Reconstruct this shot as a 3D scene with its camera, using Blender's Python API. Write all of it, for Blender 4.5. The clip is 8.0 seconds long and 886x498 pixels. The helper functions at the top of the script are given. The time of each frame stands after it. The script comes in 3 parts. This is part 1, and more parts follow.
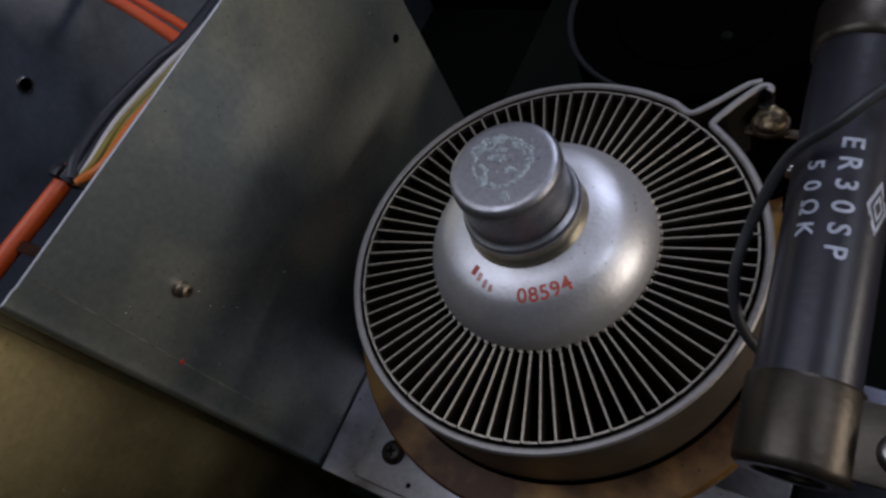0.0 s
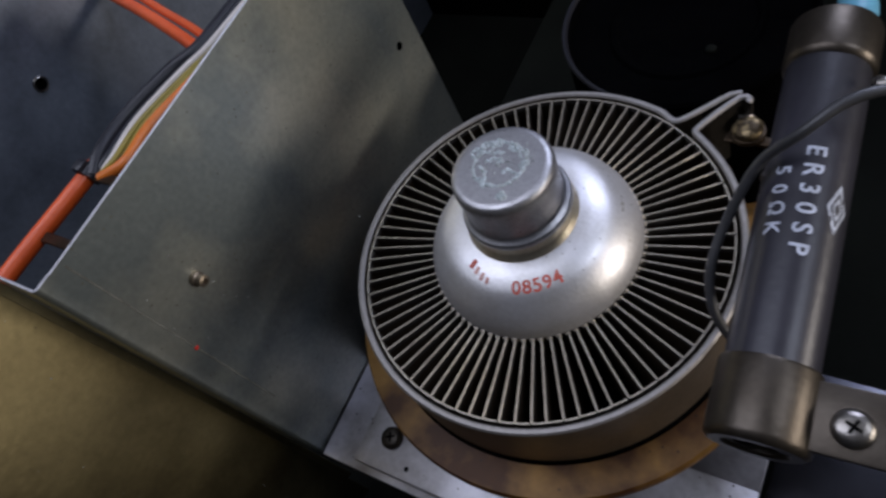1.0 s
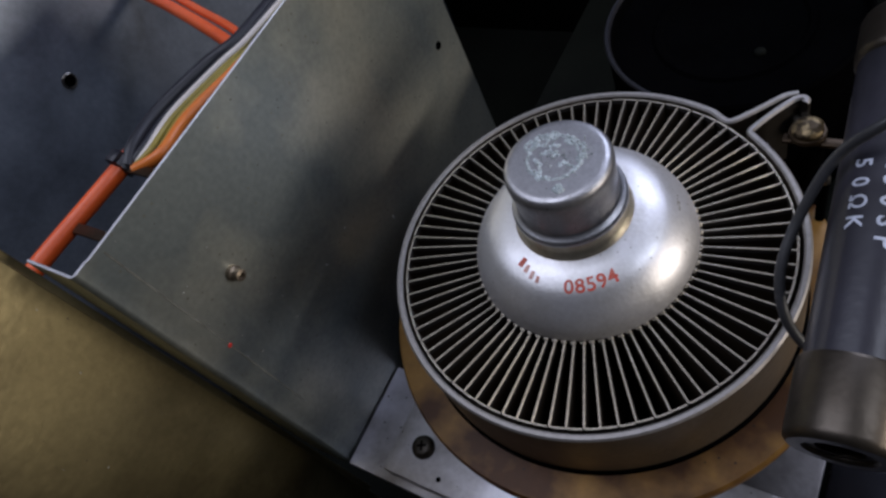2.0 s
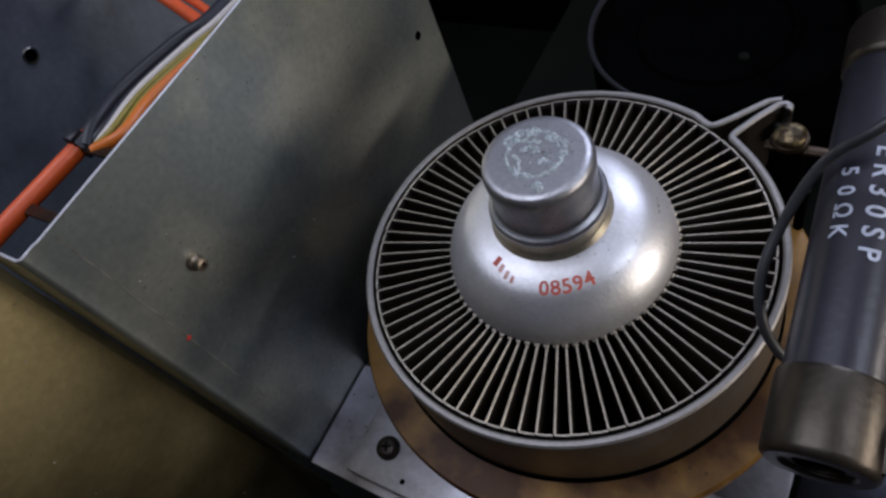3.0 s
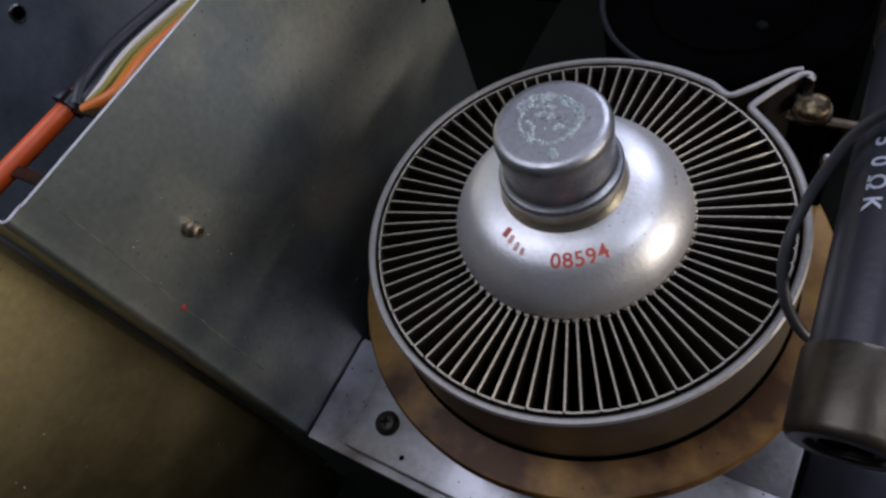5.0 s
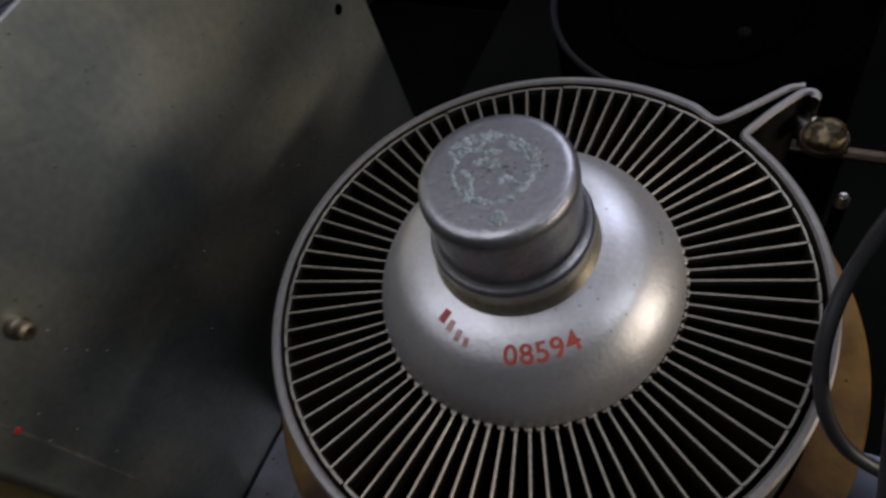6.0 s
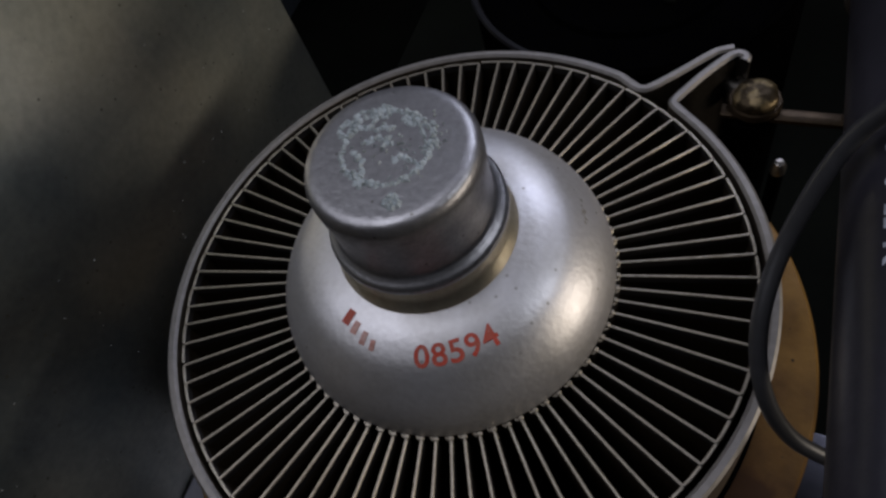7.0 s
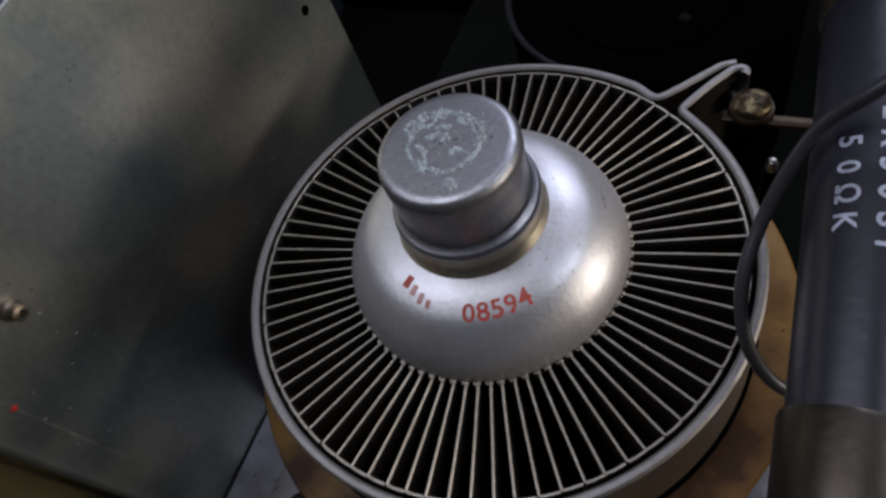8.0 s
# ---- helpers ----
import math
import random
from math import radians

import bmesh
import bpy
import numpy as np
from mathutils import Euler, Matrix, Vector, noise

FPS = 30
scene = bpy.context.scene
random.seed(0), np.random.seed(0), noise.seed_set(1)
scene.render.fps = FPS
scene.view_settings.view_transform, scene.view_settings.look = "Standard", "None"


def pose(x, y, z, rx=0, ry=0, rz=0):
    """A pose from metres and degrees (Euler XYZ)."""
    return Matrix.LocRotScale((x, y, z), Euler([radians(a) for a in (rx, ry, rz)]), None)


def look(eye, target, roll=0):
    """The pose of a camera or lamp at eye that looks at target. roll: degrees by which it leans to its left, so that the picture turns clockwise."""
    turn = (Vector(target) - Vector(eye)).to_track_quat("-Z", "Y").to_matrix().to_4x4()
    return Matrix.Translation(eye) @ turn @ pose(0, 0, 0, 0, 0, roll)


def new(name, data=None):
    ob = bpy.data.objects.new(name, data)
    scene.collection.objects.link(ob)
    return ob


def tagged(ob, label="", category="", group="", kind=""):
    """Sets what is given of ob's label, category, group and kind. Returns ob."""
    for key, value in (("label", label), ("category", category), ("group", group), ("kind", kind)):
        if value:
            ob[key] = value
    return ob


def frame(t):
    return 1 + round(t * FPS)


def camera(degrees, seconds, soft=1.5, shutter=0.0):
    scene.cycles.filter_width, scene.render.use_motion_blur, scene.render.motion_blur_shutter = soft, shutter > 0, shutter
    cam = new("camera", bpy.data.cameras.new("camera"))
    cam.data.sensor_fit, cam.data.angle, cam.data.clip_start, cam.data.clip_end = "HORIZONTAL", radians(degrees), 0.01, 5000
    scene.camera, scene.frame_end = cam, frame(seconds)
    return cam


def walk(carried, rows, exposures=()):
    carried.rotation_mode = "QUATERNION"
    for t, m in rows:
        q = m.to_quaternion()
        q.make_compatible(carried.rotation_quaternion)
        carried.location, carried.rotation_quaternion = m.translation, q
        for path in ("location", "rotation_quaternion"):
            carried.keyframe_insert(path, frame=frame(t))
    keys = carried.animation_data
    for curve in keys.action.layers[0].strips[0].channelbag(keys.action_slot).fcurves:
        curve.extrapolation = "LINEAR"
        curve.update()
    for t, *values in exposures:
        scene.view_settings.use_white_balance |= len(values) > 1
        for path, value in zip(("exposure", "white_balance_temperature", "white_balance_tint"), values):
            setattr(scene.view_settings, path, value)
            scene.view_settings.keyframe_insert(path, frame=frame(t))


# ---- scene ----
cam = camera(65.25, 8.0, soft=2.6, shutter=0.4)
PATH = [
    (0, 0.05459, -0.05788, 0.21832, 32.117, 21.154, 25.678),
    (0.5, 0.06320, -0.05972, 0.22183, 32.265, 22.879, 25.959),
    (1, 0.05868, -0.06320, 0.22598, 32.434, 20.298, 26.016),
    (1.2, 0.05080, -0.06577, 0.22612, 33.274, 20.465, 26.813),
    (2.3, 0.04924, -0.06925, 0.22042, 35.250, 19.393, 27.396),
    (2.5, 0.04844, -0.06909, 0.21942, 35.454, 17.843, 28.234),
    (3, 0.04738, -0.06750, 0.21857, 34.521, 16.884, 27.591),
    (3.5, 0.04615, -0.06957, 0.21566, 33.589, 15.509, 27.559),
    (4, 0.04383, -0.06828, 0.21490, 33.658, 15.772, 28.250),
    (5.3, 0.04221, -0.06749, 0.21396, 32.514, 15.719, 27.708),
    (5.5, 0.04018, -0.06078, 0.20722, 32.508, 14.830, 25.863),
    (6, 0.03100, -0.04451, 0.19333, 32.438, 14.377, 23.903),
    (6.5, 0.03035, -0.03581, 0.18095, 31.149, 13.469, 20.134),
    (7, 0.03413, -0.03845, 0.18260, 31.301, 13.534, 19.544),
    (7.5, 0.03381, -0.04132, 0.18771, 31.896, 13.333, 19.574),
    (8, 0.03897, -0.05111, 0.19617, 32.493, 14.772, 21.323),
]
walk(cam, [(t, pose(x, y, z, rx, ry, rz)) for t, x, y, z, rx, ry, rz in PATH],
     exposures=[(0.0, -0.78, 6450, 16), (0.3, -0.14, 6400, 16), (5.3, -0.14, 6450, 16), (6.0, -0.85, 6900, 15), (6.5, -1.08, 7050, 15), (7.2, -0.88, 6850, 15), (8.0, -0.5, 6600, 16)])

# ---- light ----
world = bpy.data.worlds.new("room")
scene.world = world
world.use_nodes = True
world.node_tree.nodes["Background"].inputs[0].default_value = (0.75, 0.82, 1.0, 1)
world.node_tree.nodes["Background"].inputs[1].default_value = 0.015


def area_lamp(name, eye, target, wide, high, watts, colour):
    data = bpy.data.lights.new(name, "AREA")
    data.shape, data.size, data.size_y, data.energy, data.color = "RECTANGLE", wide, high, watts, colour
    ob = new(name, data)
    ob.matrix_world = look(eye, target)
    return ob


area_lamp("ceiling_light", (-0.36, -0.06, 1.05), (0, 0, 0.1), 0.50, 0.90, 6.0, (0.78, 0.85, 1.0))
area_lamp("ceiling_light", (0.10, 0.78, 0.76), (0.02, 0, 0.1), 0.36, 0.20, 4.6, (0.68, 0.77, 1.0))
area_lamp("ceiling_light", (0.69, 0.21, 0.86), (0, 0, 0.1), 0.30, 0.34, 2.8, (0.78, 0.87, 1.0))
area_lamp("room_window", (0.90, 0.13, 0.22), (0, 0, 0.11), 0.42, 0.12, 4.4, (1.0, 0.94, 0.82))


# ---- materials ----
def material(name, colour, rough=0.5, metal=0.0, second=None, scale=60.0, fine=900.0, bump=0.05, spread=0.12, specks=None, amount=0.0, speck_scale=350.0, stain=0.5, sharp=0.21):
    """A surface with grain at two scales, fine relief and, where it has them, specks."""
    m = bpy.data.materials.new(name)
    m.use_nodes = True
    n, l = m.node_tree.nodes, m.node_tree.links
    p = n["Principled BSDF"]
    p.inputs["Metallic"].default_value = metal
    tex = n.new("ShaderNodeTexCoord")
    big, small = n.new("ShaderNodeTexNoise"), n.new("ShaderNodeTexNoise")
    for node, s, d in ((big, scale, 5), (small, fine, 3)):
        node.inputs["Scale"].default_value, node.inputs["Detail"].default_value = s, d
        l.new(tex.outputs["Object"], node.inputs["Vector"])
    ramp = n.new("ShaderNodeValToRGB")
    ramp.color_ramp.elements[0].position, ramp.color_ramp.elements[1].position = stain - sharp, stain + sharp
    ramp.color_ramp.elements[0].color = (*colour, 1)
    ramp.color_ramp.elements[1].color = (*(second or [c * 0.72 for c in colour]), 1)
    l.new(big.outputs["Fac"], ramp.inputs["Fac"])
    mix = n.new("ShaderNodeMix")
    mix.data_type, mix.blend_type = "RGBA", "OVERLAY"
    mix.inputs["Factor"].default_value = 0.3
    l.new(ramp.outputs["Color"], mix.inputs["A"])
    l.new(small.outputs["Color"], mix.inputs["B"])
    bw = n.new("ShaderNodeRGBToBW")
    l.new(small.outputs["Color"], bw.inputs["Color"])
    l.new(bw.outputs["Val"], mix.inputs["B"])
    out = mix.outputs["Result"]
    if specks:
        vor = n.new("ShaderNodeTexVoronoi")
        vor.inputs["Scale"].default_value = speck_scale
        l.new(tex.outputs["Object"], vor.inputs["Vector"])
        r2 = n.new("ShaderNodeValToRGB")
        r2.color_ramp.elements[0].position, r2.color_ramp.elements[1].position = amount, amount + 0.05
        r2.color_ramp.elements[0].color, r2.color_ramp.elements[1].color = (1, 1, 1, 1), (0, 0, 0, 1)
        l.new(vor.outputs["Distance"], r2.inputs["Fac"])
        m2 = n.new("ShaderNodeMix")
        m2.data_type = "RGBA"
        l.new(r2.outputs["Color"], m2.inputs["Factor"])
        l.new(out, m2.inputs["A"])
        m2.inputs["B"].default_value = (*specks, 1)
        out = m2.outputs["Result"]
    l.new(out, p.inputs["Base Color"])
    rr = n.new("ShaderNodeMapRange")
    rr.inputs["To Min"].default_value, rr.inputs["To Max"].default_value = max(0.02, rough - spread), min(1, rough + spread)
    l.new(big.outputs["Fac"], rr.inputs["Value"])
    l.new(rr.outputs["Result"], p.inputs["Roughness"])
    b = n.new("ShaderNodeBump")
    b.inputs["Strength"].default_value, b.inputs["Distance"].default_value = bump, 0.0004
    l.new(small.outputs["Fac"], b.inputs["Height"])
    l.new(b.outputs["Normal"], p.inputs["Normal"])
    return m


PLATED = material("zinc_plated_steel", (0.58, 0.58, 0.49), 0.38, 0.85, (0.25, 0.285, 0.285), 26, 700, 0.10, 0.10, (0.24, 0.24, 0.20), 0.05, 300.0, 0.5, 0.14)
CHROMATE = material("yellow_chromate_steel", (0.38, 0.31, 0.155), 0.40, 0.85, (0.09, 0.072, 0.036), 17, 600, 0.12, 0.18, None, 0.0, 350.0, 0.5, 0.13)
FARWALL = material("blue_steel", (0.34, 0.38, 0.45), 0.40, 0.65, (0.11, 0.125, 0.155), 22, 500, 0.1)
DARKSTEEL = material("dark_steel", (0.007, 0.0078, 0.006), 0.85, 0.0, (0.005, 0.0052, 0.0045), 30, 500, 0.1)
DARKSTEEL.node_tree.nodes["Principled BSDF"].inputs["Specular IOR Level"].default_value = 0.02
DULLPLATE = material("dull_plate", (0.075, 0.075, 0.088), 0.26, 0.9, (0.02, 0.02, 0.023), 34, 400, 0.04, 0.06, None, 0.0, 350.0, 0.5, 0.1)
ALU = material("aluminium", (0.74, 0.73, 0.79), 0.42, 0.45, (0.30, 0.28, 0.27), 55, 600, 0.2, 0.14, (0.1, 0.09, 0.08), 0.06, 300, 0.5, 0.15)
DULLALU = material("dull_aluminium", (0.20, 0.19, 0.20), 0.45, 0.7, (0.08, 0.07, 0.065), 60, 600, 0.2, 0.1)
SILVER = material("silver_plate", (0.76, 0.75, 0.77), 0.47, 0.8, (0.57, 0.55, 0.53), 110, 1300, 0.12, 0.09, (0.42, 0.40, 0.38), 0.04, 330)
STRAP = material("strap_metal", (0.29, 0.238, 0.178), 0.46, 0.9, (0.17, 0.135, 0.10), 50, 900, 0.1, 0.08)
STRAPEDGE = material("strap_edge", (0.26, 0.245, 0.235), 0.55, 0.85, (0.30, 0.28, 0.26), 60, 900, 0.1, 0.08)
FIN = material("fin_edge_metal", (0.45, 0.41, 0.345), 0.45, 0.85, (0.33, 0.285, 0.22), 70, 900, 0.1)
# the two blade tones carry the shade that deepens between the fins
BLADE = material("shaded_fin", (0.14, 0.10, 0.065), 0.40, 0.75, (0.06, 0.042, 0.028), 90, 900, 0.1)
FINFACE = material("lit_fin", (0.32, 0.31, 0.32), 0.32, 0.90, (0.18, 0.165, 0.15), 120, 900, 0.1)
CAPM = material("cap_metal", (0.52, 0.515, 0.53), 0.40, 0.88, (0.33, 0.325, 0.335), 150, 1400, 0.16, 0.14, (0.22, 0.21, 0.20), 0.05, 420)
LITEDGE = material("lit_top_edge", (0.66, 0.66, 0.70), 0.45, 0.7, (0.5, 0.5, 0.53), 200, 900, 0.1)
CRUST = material("pale_corrosion", (0.52, 0.57, 0.575), 0.7, 0.0, (0.34, 0.385, 0.39), 900, 3000, 0.6)
BRAZE = material("brass_braze", (0.74, 0.66, 0.50), 0.40, 0.9, (0.45, 0.38, 0.27), 200, 1200, 0.1)
TAN = material("tan_fibre", (0.26, 0.138, 0.033), 0.5, 0.0, (0.055, 0.020, 0.004), 55, 500, 0.3, 0.1, (0.02, 0.015, 0.01), 0.03, 240, 0.47, 0.10)
TAN.node_tree.nodes["Principled BSDF"].inputs["Specular IOR Level"].default_value = 0.25
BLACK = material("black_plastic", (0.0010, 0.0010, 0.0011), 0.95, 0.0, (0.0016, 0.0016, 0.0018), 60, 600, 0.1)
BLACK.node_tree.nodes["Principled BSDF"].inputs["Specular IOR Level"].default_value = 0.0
INSIDE = material("shaded_core_metal", (0.02, 0.018, 0.014), 0.7, 0.2, (0.03, 0.024, 0.016), 120, 700, 0.1)
ENAMEL = material("grey_enamel", (0.034, 0.032, 0.041), 0.36, 0.0, (0.015, 0.0145, 0.0185), 45, 800, 0.12, 0.1)
ENAMEL.node_tree.nodes["Principled BSDF"].inputs["Specular IOR Level"].default_value = 0.38
ENDCAP = material("nickel_end_cap", (0.085, 0.072, 0.058), 0.40, 0.85, (0.05, 0.040, 0.030), 100, 900, 0.12, 0.1)
SCREW = material("screw_steel", (0.30, 0.28, 0.26), 0.3, 0.95, (0.18, 0.165, 0.145), 300, 1500, 0.1)
DARKSCREW = material("dark_screw", (0.05, 0.042, 0.033), 0.4, 0.7, (0.03, 0.025, 0.02), 300, 1500, 0.1)
BRASS = material("tarnished_brass", (0.22, 0.165, 0.088), 0.42, 0.85, (0.04, 0.028, 0.015), 420, 1200, 0.5, 0.12, None, 0.0, 350.0, 0.5, 0.06)
DARKBRASS = material("dark_brass", (0.045, 0.029, 0.015), 0.4, 0.8, (0.03, 0.02, 0.012), 220, 1200, 0.15)
WHITEINK = material("white_ink", (0.60, 0.63, 0.72), 0.6, 0.0, (0.30, 0.32, 0.37), 700, 2500, 0.1)
REDINK = material("red_ink", (0.60, 0.06, 0.03), 0.55, 0.0, (0.5, 0.12, 0.08), 900, 2500, 0.05)
FADEDINK = material("faded_red_ink", (0.58, 0.25, 0.20), 0.5, 0.2, (0.6, 0.42, 0.38), 900, 2500, 0.05)
GREYWIRE = material("grey_wire", (0.050, 0.050, 0.054), 0.38, 0.0, (0.035, 0.035, 0.036), 150, 900, 0.05)
ORANGE = material("orange_jacket", (0.76, 0.11, 0.016), 0.42, 0.0, (0.60, 0.075, 0.012), 80, 900, 0.05)
ORANGEWIRE = material("orange_wire", (0.70, 0.19, 0.025), 0.4, 0.0, (0.6, 0.14, 0.02), 80, 900, 0.05)
WHITEWIRE = material("white_wire", (0.66, 0.60, 0.54), 0.45, 0.0, (0.55, 0.5, 0.45), 80, 900, 0.05)
YELLOWWIRE = material("yellow_wire", (0.30, 0.23, 0.03), 0.45, 0.0, (0.22, 0.17, 0.025), 80, 900, 0.05)
BLACKWIRE = material("black_wire", (0.008, 0.008, 0.013), 0.45, 0.0, (0.012, 0.012, 0.018), 80, 900, 0.05)
BLUEWIRE = material("blue_sleeve", (0.13, 0.36, 0.48), 0.45, 0.0, (0.09, 0.28, 0.38), 80, 900, 0.05)
SCUFF = material("pale_scuff", (0.15, 0.15, 0.13), 0.7, 0.0, (0.05, 0.05, 0.043), 300, 2000, 0.1)
GRIME = material("grey_grime", (0.20, 0.185, 0.165), 0.6, 0.2, (0.30, 0.28, 0.25), 800, 2500, 0.1)
REDPAINT = material("red_speck", (0.6, 0.03, 0.02), 0.5)


# ---- builders ----
def mesh_object(name, bm, mat, parent=None, label="", smooth=40):
    bmesh.ops.recalc_face_normals(bm, faces=bm.faces)
    me = bpy.data.meshes.new(name)
    bm.to_mesh(me)
    bm.free()
    me.materials.append(mat)
    if smooth:
        me.polygons.foreach_set("use_smooth", [True] * len(me.polygons))
        me.set_sharp_from_angle(angle=radians(smooth))
    ob = new(name, me)
    if parent:
        ob.parent = parent
    if label:
        ob["label"] = label
    return ob


part = mesh_object


def thing(name, label, category, place=(0, 0, 0), group="", kind=""):
    ob = new(name)
    ob.location = place
    ob.empty_display_size = 0.01
    return tagged(ob, label, category, group, kind)


def lathe(profile, steps=96, start=0.0, sweep=360.0, centre=(0, 0)):
    """A profile of (radius, height) turned round the upright axis through centre; closed when it begins and ends on the axis."""
    bm = bmesh.new()
    full = sweep >= 360
    rings = []
    for k in range(steps if full else steps + 1):
        a = radians(start + sweep * k / steps)
        rings.append([bm.verts.new((centre[0] + r * math.cos(a), centre[1] + r * math.sin(a), z)) for r, z in profile])
    for k in range(steps):
        a, b = rings[k], rings[(k + 1) % len(rings)]
        for i in range(len(profile) - 1):
            bm.faces.new((a[i], b[i], b[i + 1], a[i + 1]))
    bmesh.ops.remove_doubles(bm, verts=bm.verts, dist=1e-6)
    return bm


def block(x0, y0, z0, x1, y1, z1, bevel=0.0004, segments=2):
    bm = bmesh.new()
    bmesh.ops.create_cube(bm, size=1)
    for v in bm.verts:
        v.co = Vector(((x0, x1)[v.co.x > 0], (y0, y1)[v.co.y > 0], (z0, z1)[v.co.z > 0]))
    if bevel:
        bmesh.ops.bevel(bm, geom=bm.edges[:], offset=bevel, segments=segments, affect="EDGES", profile=0.5)
    return bm


def smooth_path(points, per=10):
    """Catmull-Rom through the points."""
    p = [Vector(q) for q in points]
    p = [2 * p[0] - p[1]] + p + [2 * p[-1] - p[-2]]
    out = []
    for i in range(1, len(p) - 2):
        for k in range(per):
            t = k / per
            a, b, c, d = p[i - 1 : i + 3]
            out.append(0.5 * (2 * b + (c - a) * t + (2 * a - 5 * b + 4 * c - d) * t * t + (3 * b - a - 3 * c + d) * t ** 3))
    return out + [p[-2]]


def hose(points, radius, sides=14, per=10):
    """A round cable along a smooth path, with closed ends."""
    path = smooth_path(points, per)
    bm = bmesh.new()
    side, rings = None, []
    for i, c in enumerate(path):
        d = (path[min(i + 1, len(path) - 1)] - path[max(i - 1, 0)]).normalized()
        side = (side - d * side.dot(d)).normalized() if side else d.orthogonal().normalized()
        other = d.cross(side)
        rings.append([bm.verts.new(c + radius * (math.cos(a) * side + math.sin(a) * other)) for a in [2 * math.pi * k / sides for k in range(sides)]])
    for a, b in zip(rings, rings[1:]):
        for k in range(sides):
            bm.faces.new((a[k], a[(k + 1) % sides], b[(k + 1) % sides], b[k]))
    bm.faces.new(rings[0][::-1])
    bm.faces.new(rings[-1])
    return bm


def ribbon(outline, thick, z0, z1, closed=False):
    """A strip of metal standing on edge along a path in plan, of even thickness."""
    pts = [Vector((x, y)) for x, y in outline]
    bm = bmesh.new()
    rows = []
    for i, c in enumerate(pts):
        d = (pts[min(i + 1, len(pts) - 1)] - pts[max(i - 1, 0)]).normalized()
        nrm = Vector((-d.y, d.x)) * thick / 2
        e = thick * 0.25
        rows.append([bm.verts.new((*(c + nrm * s), z)) for s, z in ((1, z0), (1, z1 - e), (0.5, z1), (-0.5, z1), (-1, z1 - e), (-1, z0))])
    for a, b in zip(rows, rows[1:]):
        for k in range(6):
            bm.faces.new((a[k], a[(k + 1) % 6], b[(k + 1) % 6], b[k]))
    bm.faces.new(rows[0][::-1])
    bm.faces.new(rows[-1])
    return bm


def moved(bm, m):
    bm.transform(m)
    return bm


def turned_up(axis):
    """The turn that lays the z axis along axis."""
    return Vector(axis).to_track_quat("Z", "Y").to_matrix().to_4x4()


def screw_head(radius, high, dome=0.35):
    """A pan head, its base at the origin."""
    return lathe([(0, 0), (radius, 0), (radius, high * 0.45), (radius * 0.93, high * 0.7), (radius * 0.7, high * (1 - dome * 0.25)), (radius * 0.35, high), (0, high)], 28)


def cross_recess(radius, high):
    """The dark cross in a pan head."""
    bm = bmesh.new()
    w, r, z = radius * 0.09, radius * 0.42, high * 1.01
    ring_ = [(w, w), (w, r), (-w, r), (-w, w), (-r, w), (-r, -w), (-w, -w), (-w, -r), (w, -r), (w, -w), (r, -w), (r, w)]
    lower = [bm.verts.new((x, y, z - high * 0.08)) for x, y in ring_]
    upper = [bm.verts.new((x, y, z)) for x, y in ring_]
    bm.faces.new(upper)
    for k in range(12):
        bm.faces.new((lower[k], lower[(k + 1) % 12], upper[(k + 1) % 12], upper[k]))
    return bm


def add_screw(parent, radius, high, where, mat, name="screw"):
    head_ = under(part(name, moved(screw_head(radius, high), where), mat), parent)
    cut = part("recess", moved(cross_recess(radius, high), where @ pose(0, 0, 0, 0, 0, 25)), BLACK, None, "", 0)
    cut.parent = head_
    return head_


def lettering(text, size):
    """The flat mesh of a line of writing, centred on the origin: vertices and faces."""
    cu = bpy.data.curves.new("line", "FONT")
    cu.body, cu.size, cu.align_x, cu.align_y, cu.space_character = text, size, "CENTER", "CENTER", 1.05
    cu.resolution_u, cu.offset = 3, size * 0.018
    ob = new("line", cu)
    me = bpy.data.meshes.new_from_object(ob)
    bpy.data.objects.remove(ob)
    bm = bmesh.new()
    bm.from_mesh(me)
    bpy.data.meshes.remove(me)
    bmesh.ops.triangulate(bm, faces=bm.faces)
    bmesh.ops.subdivide_edges(bm, edges=[e for e in bm.edges if e.calc_length() > size * 0.25], cuts=2)
    bmesh.ops.triangulate(bm, faces=bm.faces)
    return bm


# ---- setting ----
WX = -0.0594  # the shield panel's face
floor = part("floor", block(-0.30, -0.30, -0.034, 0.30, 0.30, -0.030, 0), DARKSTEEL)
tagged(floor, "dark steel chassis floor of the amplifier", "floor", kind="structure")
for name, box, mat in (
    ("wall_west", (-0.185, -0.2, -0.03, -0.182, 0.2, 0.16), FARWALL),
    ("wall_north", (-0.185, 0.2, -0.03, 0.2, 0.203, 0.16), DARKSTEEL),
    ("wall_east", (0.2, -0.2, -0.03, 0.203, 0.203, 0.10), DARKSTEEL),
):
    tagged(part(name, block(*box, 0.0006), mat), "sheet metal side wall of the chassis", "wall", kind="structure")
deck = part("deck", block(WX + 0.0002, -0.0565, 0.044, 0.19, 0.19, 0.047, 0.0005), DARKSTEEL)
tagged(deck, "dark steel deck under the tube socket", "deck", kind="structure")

# ---- shield panel with a bent edge ----
shield = thing("shield_panel", "grey zinc-plated steel shield panel with specks of dirt", "panel", (WX, 0, 0.047))


